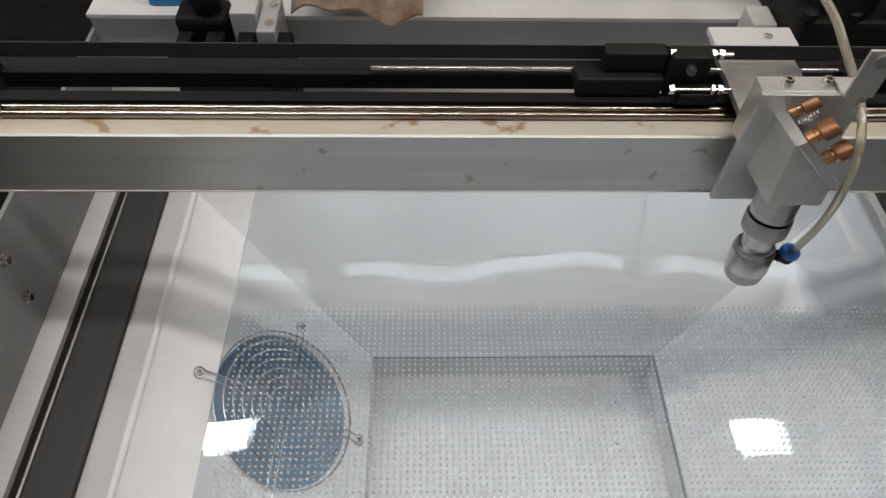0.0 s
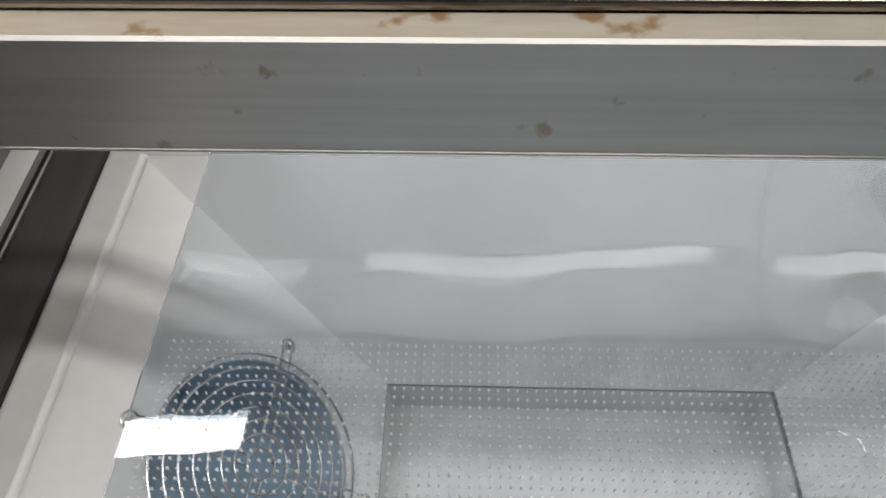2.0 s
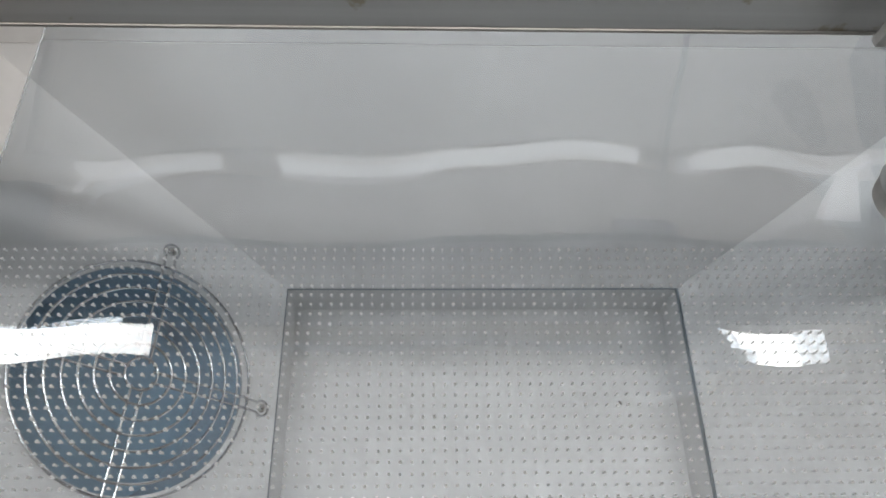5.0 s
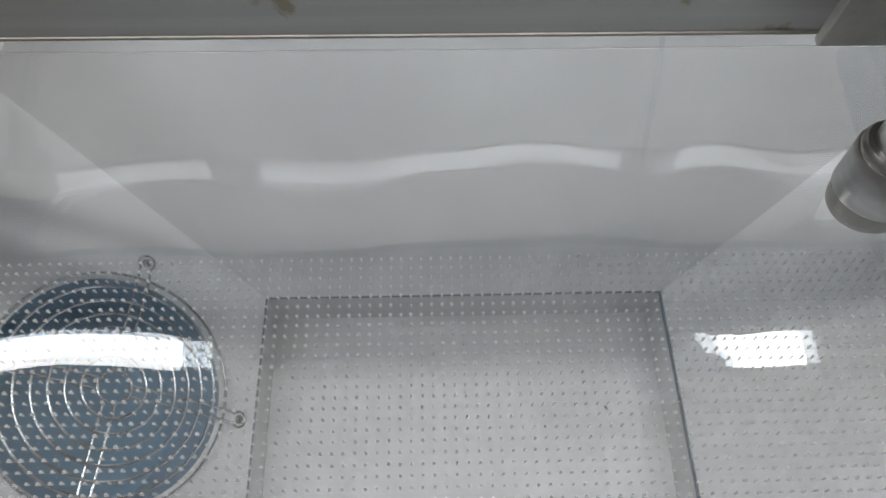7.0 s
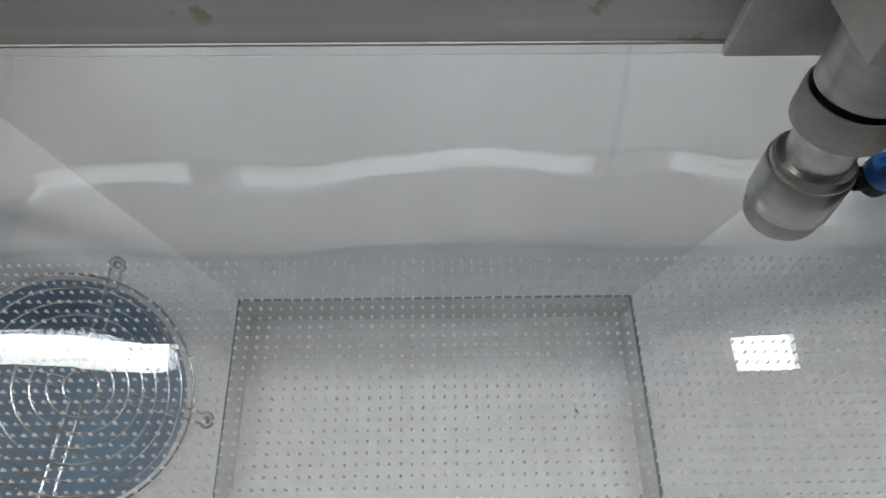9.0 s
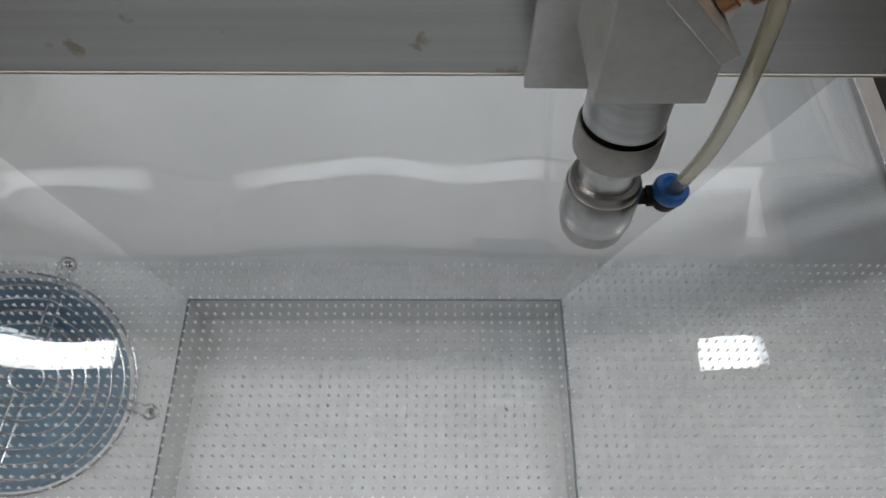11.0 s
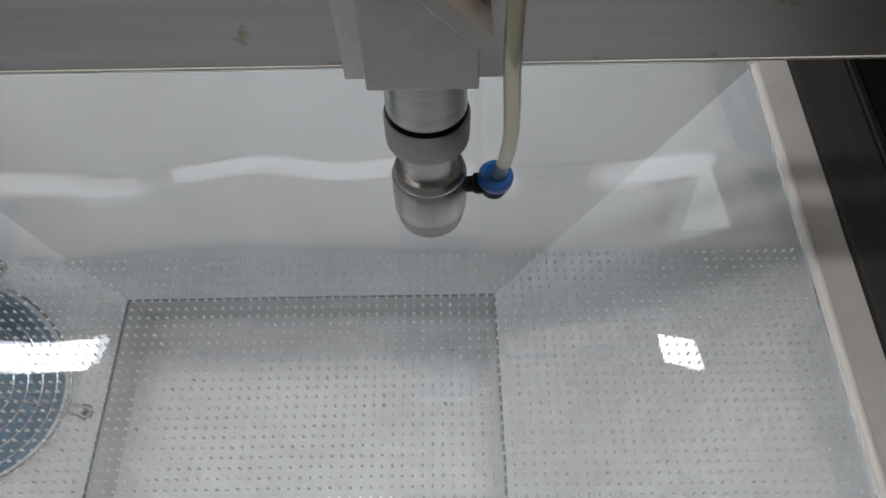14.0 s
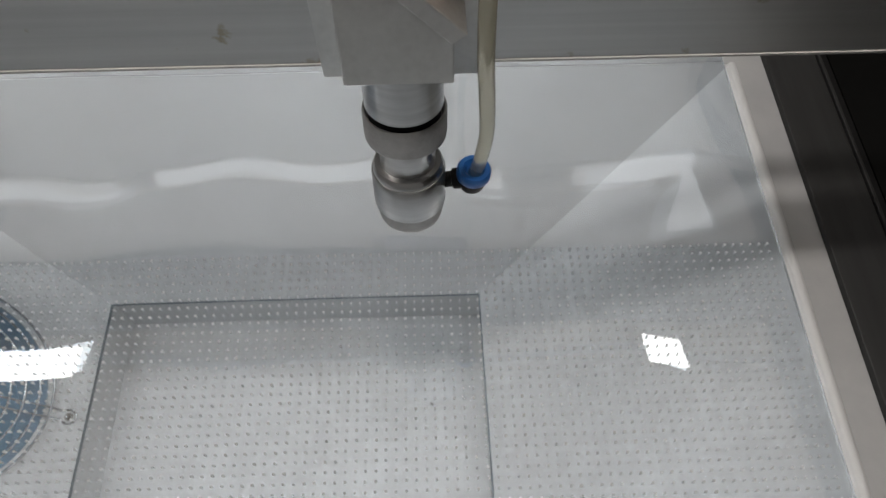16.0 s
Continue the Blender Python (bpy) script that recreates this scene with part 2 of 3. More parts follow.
# duct behind the opening
bm = NB()
loops = []
for d in (0.0008, 0.055):
    loops.append([bm.verts.new(FAN - N * d + (FAN_R + 0.0006) * (math.cos(2 * math.pi * k / 64) * U + math.sin(2 * math.pi * k / 64) * V)) for k in range(64)])
for k in range(64):
    bm.faces.new((loops[0][k], loops[0][(k + 1) % 64], loops[1][(k + 1) % 64], loops[1][k]))
tray_part("exhaust_duct", bm, duct_paint, "dark round exhaust duct", True)
# end disc, its darker colour holds the shade deep in the duct
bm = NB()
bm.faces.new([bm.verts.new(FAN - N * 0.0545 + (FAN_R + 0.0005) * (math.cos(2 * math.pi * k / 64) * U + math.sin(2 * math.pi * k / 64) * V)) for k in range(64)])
tray_part("duct_end", bm, duct_end_shade)

# flange round the top with a rounded inner lip
for nm, b in (("left_flange", (-0.150, HX0, HY0 - 0.02, HY1 + 0.03)), ("right_flange", (HX1, 0.3960, HY0 - 0.02, HY1 + 0.03)), ("back_flange", (HX0, HX1, HY1, HY1 + 0.03)), ("front_flange", (HX0, HX1, HY0 - 0.02, HY0))):
    bm = NB()
    box(bm, *b, HZ - 0.0015, HZ + 0.0005)
    # grey in place of the tray's white: shade on the flange put into colour
    tray_part(nm, bm, grey_and_shaded_paint)
for x in (HX0, HX1):
    bm = NB()
    tube_along(bm, [(x, HY0, HZ - 0.001), (x, HY1, HZ - 0.001)], 0.0026, 12)
    tray_part("rolled_lip", bm, paint, "", True)
# chute below the rectangular outlet
for nm, b in (("chute_left", (RX0 - 0.002, RX0, RY0, RY1)), ("chute_right", (RX1, RX1 + 0.002, RY0, RY1)), ("chute_back", (RX0 - 0.002, RX1 + 0.002, RY1, RY1 + 0.002)), ("chute_front", (RX0 - 0.002, RX1 + 0.002, RY0 - 0.002, RY0))):
    bm = NB()
    box(bm, *b, -0.254, RZ - 0.0005)
    tray_part(nm, bm, paint, "white painted side of the outlet")
bm = NB()
box(bm, RX0 - 0.002, RX1 + 0.002, RY0 - 0.002, RY1 + 0.002, -0.256, -0.254)
tray_part("chute_floor", bm, paint)
for nm, b in (("outlet_edge", (RX0 - 0.0006, RX0 + 0.0006, RY0, RY1)), ("outlet_edge", (RX1 - 0.0018, RX1 + 0.0006, RY0, RY1)), ("outlet_edge", (RX0 - 0.0006, RX1 + 0.0006, RY1 - 0.0010, RY1 + 0.0002))):
    bm = NB()
    box(bm, *b, RZ - 0.0025, RZ + 0.0006)
    tray_part(nm, bm, rubber_dark, "dark cut edge of the outlet")

# dirt in the tray: a dark line in the corner seam and loose specks
bm = NB()
p0, p1 = Vector((HX0 + 0.0006, HY1 - 0.0004, HZ + 0.0004)), Vector((RX0, RY1, RZ))
tube_along(bm, [p0.lerp(p1, 0.01 + 0.33 * k / 12) + Vector((random.uniform(-1, 1), random.uniform(-1, 1), 0)) * 0.00015 for k in range(13)], 0.00045, 6)
tray_part("corner_seam", bm, rubber_dark, "dark open seam in the tray corner")
bm = NB()
rnd = random.Random(12)


def speck(p, r, stretch=1.0):
    m = Matrix.Translation(p) @ pose(0, 0, 0, 0, 0, rnd.uniform(0, 180)) @ Matrix.Diagonal((stretch, 1, 0.5, 1))
    bmesh.ops.create_icosphere(bm, subdivisions=1, radius=r, matrix=m)


back_slope = (HZ - RZ) / (HY1 - RY1)


def on_back(x, y):
    return (x, y, RZ + back_slope * (y - RY1) + 0.0002)


for x, y, r in ((-0.060, 0.122, 0.0008), (-0.050, 0.114, 0.0005), (0.322, 0.146, 0.0009), (0.300, 0.120, 0.0006), (0.10, 0.128, 0.0005), (0.05, 0.118, 0.0004), (0.21, 0.132, 0.0004), (-0.020, 0.094, 0.0007)):
    speck(on_back(x, y), r)
for x, y, r, k in ((0.208, 0.018, 0.0007, 2.6), (0.213, 0.055, 0.0007, 1.3), (0.05, -0.02, 0.0004, 1), (0.12, 0.03, 0.0004, 1.5), (0.16, -0.06, 0.0005, 1)):
    speck((x, y, -0.2538), r, k)
for k in range(26):
    speck(on_back(rnd.uniform(-0.05, 0.30), rnd.uniform(0.09, 0.15)), rnd.uniform(0.00015, 0.0003))
tagged(part("dirt_specks", bm, black_plastic), "dark loose specks of dirt on the white tray walls", "dirt", kind="stuff")

# ---- wire fan guard on the opening ----
guard = tagged(empty("fan_guard", FAN), "round chromed wire fan guard over the exhaust opening", "fan guard")
G0 = FAN + N * 0.0042


def guard_part(name, bm, mat, label=""):
    ob = part(name, bm, mat, None, label, True)
    ob.parent = guard
    ob.matrix_parent_inverse = Matrix.Translation(-FAN)
    return ob


for k in range(8):
    r = 0.0080 + 0.00715 * k
    bm = NB()
    n = 40 + 6 * k
    tube_along(bm, [G0 + r * (math.cos(2 * math.pi * i / n) * U + math.sin(2 * math.pi * i / n) * V) for i in range(n)], 0.00075, 8, True)
    guard_part("wire_ring", bm, wire_steel)
for ang in (-4, 86, 176, 266):
    d = math.cos(radians(ang)) * U + math.sin(radians(ang)) * V
    e = N.cross(d)
    pts = [G0 - N * 0.0012 + d * 0.006 + e * 0.0028, G0 - N * 0.0012 + d * 0.059 + e * 0.0028]
    pts += [G0 - N * 0.003 + d * (0.0692 - 0.0042 * math.cos(radians(a))) + e * 0.0042 * math.sin(radians(a)) for a in range(40, 321, 20)]
    pts += [G0 - N * 0.0012 + d * 0.059 - e * 0.0028, G0 - N * 0.0012 + d * 0.006 - e * 0.0028]
    bm = NB()
    tube_along(bm, pts, 0.00075, 8)
    guard_part("mounting_arm", bm, wire_steel)
    bm = NB()
    q = Matrix.Translation(FAN + d * 0.0692) @ N.to_track_quat("Z", "Y").to_matrix().to_4x4()
    lathe(bm, [(0.0024, 0), (0.0024, 0.0018), (0.0018, 0.0030), (0.0006, 0.0034), (0.0005, 0.0022)], 16, q)
    guard_part("screw", bm, chrome)

# ---- perforated clear sheet ----
SX0, SX1, SY0, SY1, SZ, ST = -0.0670, 0.3440, -0.272, 0.182, -0.034, 0.003
PITCH, HOLE = 0.00329, 0.00030
GX0, GX1, GY1 = -0.0585, 0.3430, 0.0168
nx = int((GX1 - GX0) / PITCH)
ny = 42


def perforated_sheet():
    """Plates round the hole field, and a field of square cells with an eight-sided hole in each."""
    verts, faces, mats = [], [], []
    fx0, fx1 = GX0 - PITCH / 2, GX0 - PITCH / 2 + nx * PITCH
    fy1, fy0 = GY1 + PITCH / 2, GY1 + PITCH / 2 - ny * PITCH
    index = {}

    def v(x, y, z):
        key = (round(x * 1e6), round(y * 1e6), round(z * 1e6))
        if key not in index:
            index[key] = len(verts)
            verts.append((x, y, z))
        return index[key]

    xs = [fx0 + PITCH * i for i in range(nx + 1)]
    ys = [fy0 + PITCH * j for j in range(ny + 1)]
    tops = (SZ, SZ - ST)
    for s, z in enumerate(tops):
        def face(ids, mat=0):
            faces.append(ids if s == 0 else ids[::-1])
            mats.append(mat)
        face([v(SX0, SY0, z), v(SX1, SY0, z)] + [v(SX1, fy0, z)] + [v(x, fy0, z) for x in xs[::-1]] + [v(SX0, fy0, z)])
        face([v(SX0, fy1, z)] + [v(x, fy1, z) for x in xs] + [v(SX1, fy1, z), v(SX1, SY1, z), v(SX0, SY1, z)])
        face([v(SX0, fy0, z)] + [v(fx0, y, z) for y in ys] + [v(SX0, fy1, z)][:1])
        face([v(fx1, y, z) for y in ys[::-1]] + [v(SX1, fy0, z), v(SX1, fy1, z)])
    rnd = random.Random(4)
    for i in range(nx):
        for j in range(ny):
            cx, cy = xs[i] + PITCH / 2, ys[j] + PITCH / 2
            h = PITCH / 2
            r = HOLE * rnd.uniform(0.85, 1.15)
            ox, oy = rnd.uniform(-0.0001, 0.0001), rnd.uniform(-0.0001, 0.0001)
            rims = []
            for s, z in enumerate(tops):
                c = [v(cx - h, cy - h, z), v(cx + h, cy - h, z), v(cx + h, cy + h, z), v(cx - h, cy + h, z)]
                ids = []
                for k in range(8):
                    a = radians(22.5 + 45 * k - 135)
                    ids.append(len(verts))
                    verts.append((cx + ox + r * math.cos(a), cy + oy + r * math.sin(a), z))
                rims.append(ids)
                # corner k at -135 + 90 k degrees; ring points lie at -112.5 + 45 k
                for k in range(4):
                    a, b = c[k], c[(k + 1) % 4]
                    q = [a, b, ids[(2 * k + 1) % 8], ids[2 * k]]
                    tri = [b, ids[(2 * k + 2) % 8], ids[(2 * k + 1) % 8]]
                    for f in (q, tri):
                        faces.append(f if s == 0 else f[::-1])
                        mats.append(0)
            burr = []
            for f, z in ((1.02, SZ + 0.00002), (1.40, SZ + 0.00018), (1.85, SZ + 0.00001)):
                burr.append([len(verts) + k for k in range(8)])
                for k in range(8):
                    a = radians(45 * k)
                    verts.append((cx + ox + f * r * math.cos(a), cy + oy + f * r * math.sin(a), z))
            if rnd.random() < 0.93:
                start = rnd.randrange(8)
                span = rnd.choice((8, 8, 8, 8, 7, 6))
                for q in range(span):
                    k = (start + q) % 8
                    for b0, b1 in zip(burr, burr[1:]):
                        faces.append([b0[k], b1[k], b1[(k + 1) % 8], b0[(k + 1) % 8]])
                        mats.append(1)
            for k in range(8):
                faces.append([rims[0][k], rims[0][(k + 1) % 8], rims[1][(k + 1) % 8], rims[1][k]])
                mats.append(1)
    t = [(SX0, SY0), (SX1, SY0), (SX1, fy0), (SX1, fy1), (SX1, SY1), (SX0, SY1), (SX0, fy1), (SX0, fy0)]
    for k in range(8):
        a, b = t[k], t[(k + 1) % 8]
        faces.append([v(*a, SZ), v(*a, SZ - ST), v(*b, SZ - ST), v(*b, SZ)])
        mats.append(0)
    me = bpy.data.meshes.new("perforated_sheet")
    me.from_pydata(verts, [], faces)
    me.polygons.foreach_set("material_index", mats)
    me.materials.append(acrylic)
    me.materials.append(hole_wall)
    me.update()
    ob = new("perforated_sheet", me)
    ob.visible_shadow = False
    return tagged(ob, "clear blue-tinted acrylic sheet drilled with a grid of holes", "perforated sheet")


perforated_sheet()
for y0, y1 in ((0.176, 0.186), (-0.255, -0.24)):
    bm = NB()
    box(bm, SX0, SX1, y0, y1, HZ + 0.0005, SZ - ST, 0.001)
    if y0 < 0:
        bm.free()
        bm = NB()
        box(bm, HX0 - 0.01, HX1 + 0.01, HY0 - 0.012, HY0 + 0.018, HZ + 0.0005, SZ - ST, 0.001)
    tagged(part("support_bar", bm, alu_brushed), "aluminium bar carrying the edge of the clear sheet", "support bar")

# ---- machine case ----
def structure(name, bm, mat, label, category):
    return tagged(part(name, bm, mat), label, category, kind="structure")


YF, YB = -0.42, 0.46
for side, name in ((-1, "guide_rail"), (1, "guide_rail")):
    def X(v):
        return v if side < 0 else 0.246 - v
    rail = tagged(empty(name, (X(-0.165), 0, HZ)), "dark grey metal guide rail running beside the tray", "guide rail", group="guide rails")
    for nm, x0, x1, z0, z1, mat in (("rail_base", -0.1780, -0.1502, -0.105, -0.0830, rail_dark), ("rail_edge", -0.1800, -0.1782, -0.105, -0.0815, alu_dull if side < 0 else rail_dark), ("rail_channel", -0.1880, -0.1802, -0.108, -0.0880, black_metal)):
        bm = NB()
        a, b = sorted((X(x0), X(x1)))
        box(bm, a, b, YF, 0.24, z0, z1, 0.0006)
        o = part(nm, bm, mat)
        o.parent = rail
        o.matrix_parent_inverse = Matrix.Translation(-rail.location)
bm = NB()
box(bm, -0.2042, -0.1882, YF, 0.30, -0.112, -0.0840)
structure("ledge_left", bm, paint, "white painted ledge beside the guide rail", "ledge")
bm = NB()
box(bm, -0.2072, -0.2044, YF, 0.30, -0.12, -0.010)
structure("side_panel_left", bm, panel_dark, "grey painted inner side panel with screws", "panel")
bm = NB()
box(bm, -0.60, -0.2074, YF, YB, -0.12, -0.016)
structure("deck_left", bm, deck_black, "black top deck of the machine case", "deck")
bm = NB()
box(bm, 0.4345, 0.85, YF, YB, -0.12, -0.088)
structure("deck_right", bm, deck_black, "black inner floor beside the tray", "deck")
# unseen black wall, added to keep light off the right side
bm = NB()
box(bm, 0.56, 0.57, YF, YB, -0.088, 0.38)
structure("light_block_right", bm, deck_black, "unseen matt black wall added to darken the right side", "wall")
for k, (y, z) in enumerate(((0.046, -0.026), (0.041, -0.058))):
    bm = NB()
    q = Matrix.Translation((-0.2044, y, z)) @ pose(0, 0, 0, 0, 90, 0)
    lathe(bm, [(0.0042, 0), (0.0042, 0.0008), (0.0030, 0.0009), (0.0030, 0.0034), (0.0026, 0.0038), (0.0016, 0.0038), (0.0014, 0.0020)], 20, q)
    tagged(part("screw", bm, chrome, None, "", True), "steel socket-head screw in the side panel", "screw", group="panel screws")

bm = NB()
box(bm, -0.60, 0.85, YF, 0.46, -0.90, -0.32, 0.004)
structure("machine_base", bm, grey_and_shaded_paint, "grey painted base cabinet of the machine", "cabinet")
for nm, b in (("case_side_left", (-0.60, -0.59, YF, 0.46)), ("case_side_right", (0.84, 0.85, YF, 0.46)), ("case_front", (-0.5898, 0.8398, YF, YF + 0.01))):
    bm = NB()
    box(bm, *b, -0.3195, -0.1205)
    structure(nm, bm, grey_and_shaded_paint, "grey painted side of the machine case", "case side")
bm = NB()
box(bm, -0.1500, 0.4340, YF + 0.0105, HY0 - 0.0205, -0.12, -0.0890)
structure("deck_front", bm, deck_black, "black deck in front of the tray", "deck")

# rear part of the case
bm = NB()
box(bm, -0.2042, 0.42, 0.2500, 0.2530, -0.12, 0.002)
structure("rear_panel", bm, grey_and_shaded_paint, "grey painted rear inner panel", "panel")
bm = NB()
box(bm, -0.2042, 0.42, 0.2470, 0.46, 0.002, 0.005)
structure("rear_shelf", bm, paint, "light grey painted rear shelf", "shelf")
bm = NB()
box(bm, -0.2042, 0.42, 0.19, 0.2498, -0.075, -0.055)
structure("rear_floor", bm, grey_and_shaded_paint, "grey painted floor behind the tray", "floor")
bm = NB()
box(bm, -0.60, 0.85, 0.46, 0.47, -0.12, 0.60)
structure("hood_back", bm, beige_panel, "beige grey rear hood panel", "hood")

# ---- gantry ----
gantry = tagged(empty("gantry", (0.12, 0.05, 0.066)), "brushed aluminium gantry beam with steel rods and stained ledge", "gantry")


def gpart(name, bm, mat, label="", smooth=False):
    ob = part(name, bm, mat, None, label, smooth)
    ob.parent = gantry
    ob.matrix_parent_inverse = Matrix.Translation((-0.12, -0.05, -0.066))
    return ob


GXA, GXB = -0.185, 0.415
bm = NB()
prism(bm, [(0.034, 0.0488), (0.034, 0.0853), (0.0352, 0.0860), (0.0352, 0.0506), (0.0605, 0.0506), (0.0605, 0.0488)], "x", GXA, GXB)
gpart("front_beam", bm, alu_brushed)
bm = NB()
tube_along(bm, [(GXA, 0.0338, 0.0489), (GXB, 0.0339, 0.0489)], 0.0005, 8)
gpart("folded_lip", bm, alu_dull, "bright worn lower edge of the beam", True)
bm = NB()
box(bm, GXA, GXB, 0.0354, 0.0603, 0.0515, 0.0848)
gpart("beam_core", bm, alu_brushed)
bm = NB()
box(bm, GXA, GXB, 0.0354, 0.0450, 0.0849, 0.0857)
gpart("stained_ledge", bm, ledge_rust, "pale ledge with brown oil stains")
for y, r in ((0.0470, 0.0019), (0.0515, 0.0019)):
    bm = NB()
    tube_along(bm, [(GXA + 0.035, y, 0.0871), (GXB - 0.02, y, 0.0871)], r, 16)
    gpart("steel_rod", bm, rod_steel, "tarnished shiny steel rod", True)
bm = NB()
box(bm, GXA, GXB, 0.0538, 0.0605, 0.0849, 0.0899, 0.0005)
gpart("black_rail", bm, black_metal)
for k in range(11):
    bm = NB()
    lathe(bm, [(0.0017, 0.0898), (0.0017, 0.0901), (0.0010, 0.0901), (0.0009, 0.0895)], 14, Matrix.Translation((-0.14 + 0.05 * k, 0.0573, 0)))
    gpart("rail_bolt", bm, black_plastic)
bm = NB()
box(bm, GXA, GXB, 0.0700, 0.0820, 0.0835, 0.0926, 0.0006)
gpart("rear_beam", bm, black_metal)
bm = NB()
tube_along(bm, [(0.02, 0.0710, 0.0953), (0.262, 0.0710, 0.0953)], 0.0010, 12)
gpart("thin_rod", bm, chrome, "", True)
bm = NB()
box(bm, GXA, GXB, 0.0725, 0.0733, 0.0999, 0.1077, 0.0002)
gpart("drive_belt", bm, belt_rubber, "black rubber timing belt")
bm = NB()
box(bm, GXA, -0.155, 0.036, 0.074, 0.0850, 0.0963, 0.001)
gpart("end_block", bm, black_metal)
for x0 in (0.255, 0.285, 0.312):
    bm = NB()
    lathe(bm, [(0.009, 0), (0.009, 0.010), (0.006, 0.0105), (0.006, 0.014), (0.002, 0.0145)], 24, Matrix.Translation((x0, 0.073, 0.0864)))
    gpart("pulley", bm, black_plastic, "", True)

# ---- laser head ----
TX = 0.2060
head = tagged(empty("laser_head", (TX, 0.0, 0.012)), "aluminium laser cutting head with copper mirror screws and air hose fitting", "laser head")
# the block and tube lean a little towards the front; the carriage stands upright on the rail
LEAN = Matrix.Translation((0, 0.0085, 0.0800)) @ pose(0, 0, 0, -8, 0, 0) @ Matrix.Translation((0, 0, -0.1075))
BLOCK = LEAN @ Matrix.Translation((-0.0018, 0, 0.1075)) @ Matrix.Diagonal((0.885, 1, 0.75, 1)) @ Matrix.Translation((0, 0, -0.1075))
RAISED = Matrix.Translation((-0.0018, 0.0020, -0.0060)) @ Matrix.Diagonal((0.92, 1, 0.913, 1))


def hpart(name, bm, mat, parent=None, label="", smooth=False, m=BLOCK):
    bm.transform(m)
    ob = part(name, bm, mat, None, label, smooth)
    ob.parent = parent or head
    if parent:
        ob.matrix_parent_inverse = Matrix()
    else:
        ob.matrix_parent_inverse = Matrix.Translation((0, 0, -0.012))
    return ob


# carriage plate and body
bm = NB()
box(bm, -0.0215, 0.0230, 0.0225, 0.0250, 0.0560, 0.1205, 0.0003)
hpart("carriage_plate", bm, alu_cast, m=Matrix())
bm = NB()
box(bm, -0.0200, 0.0262, 0.0232, 0.0335, 0.1060, 0.1380, 0.0006)
hpart("carriage_body", bm, alu_cast, m=RAISED)
bm = NB()
box(bm, -0.0170, 0.0240, 0.0337, 0.0860, 0.1090, 0.1130, 0.0006)
hpart("carriage_bridge", bm, alu_dull, m=RAISED)
bm = NB()
box(bm, -0.0180, 0.0270, 0.0790, 0.0960, 0.1132, 0.1170, 0.0005)
hpart("rear_plate", bm, paint, m=RAISED)
for x in (-0.0075, 0.0110):
    bm = NB()
    lathe(bm, [(0.0026, 0.1378), (0.0026, 0.1405), (0.0021, 0.1412), (0.0012, 0.1412), (0.0011, 0.1395)], 18, Matrix.Translation((x, 0.0285, 0)))
    hpart("cap_screw", bm, chrome, None, "", True, RAISED)
for x in (0.012,):
    bm = NB()
    lathe(bm, [(0.0024, 0.1168), (0.0024, 0.1180), (0.0012, 0.1184)], 16, Matrix.Translation((x, 0.0875, 0)))
    hpart("cap_screw", bm, chrome, None, "", True, RAISED)
# mirror block with its slanted face
bm = NB()
prism(bm, [(-0.0115, 0.1075), (0.0150, 0.1075), (0.0150, 0.1210), (-0.0102, 0.1500), (-0.0115, 0.1500)], "y", -0.0125, 0.0164, 0.0004)
hpart("mirror_block", bm, alu_cast)
A = Vector((-0.0105, 0, 0.1500))
D = Vector((0.0300, 0, -0.0345)).normalized()
W = Vector((-D.z, 0, D.x))
LEN = 0.0385


def slant(s, y, h):
    return A + D * (s * LEN) + Vector((0, y, 0)) + W * h


bm = NB()
lo = [slant(s, y, -0.0004) for s, y in ((0, -0.0128), (1, -0.0128), (1, 0.0163), (0, 0.0163))]
vs = [bm.verts.new(p) for p in lo] + [bm.verts.new(p + W * 0.0048) for p in lo]
fs = [bm.faces.new([vs[i] for i in f]) for f in ((0, 3, 2, 1), (4, 5, 6, 7), (0, 1, 5, 4), (1, 2, 6, 5), (2, 3, 7, 6), (3, 0, 4, 7))]
bmesh.ops.bevel(bm, geom=bm.edges[:], offset=0.0004, segments=2, affect="EDGES", profile=0.5)
plate = hpart("mirror_plate", bm, alu_cast)
QW = W.to_track_quat("Z", "Y").to_matrix().to_4x4()
bm = NB()
lathe(bm, [(0.0088, 0.0), (0.0088, 0.0006), (0.0080, 0.0006), (0.0079, 0.0003), (0.0, 0.0003)], 40, Matrix.Translation(slant(0.5, 0.003, 0.0052)) @ QW)
hpart("mirror_ring", bm, alu_turned, plate, "round mirror seat with a raised rim", True)
for s, y in ((0.13, -0.0075), (0.10, 0.0105), (0.86, 0.000)):
    q = Matrix.Translation(slant(s, y, 0.0050)) @ QW
    bm = NB()
    lathe(bm, [(0.0034, 0.0), (0.0036, 0.0035), (0.0030, 0.0040), (0.0030, 0.0060)], 20, q)
    base = hpart("screw_nut", bm, copper_bright, None, "worn brass locking nut", True)
    bm = NB()
    prof = [(0.0043, 0.0060), (0.0047, 0.0064), (0.0047, 0.0132), (0.0042, 0.0140), (0.0, 0.0141)]
    lathe(bm, prof, 24, q)
    hpart("copper_knob", bm, copper, base, "brown oxidised copper adjusting knob", True)
for s, y in ((0.07, 0.0015), (0.66, 0.0125)):
    bm = NB()
    o = slant(s, y, 0.0052)
    e1, e2 = Vector((0, 1, 0)), D
    tube_along(bm, [o + W * (0.0105 * k / 80) + 0.0019 * (math.cos(k * 0.55) * e1 + math.sin(k * 0.55) * e2) for k in range(81)], 0.00036, 6)
    hpart("spring", bm, wire_steel, None, "", True)
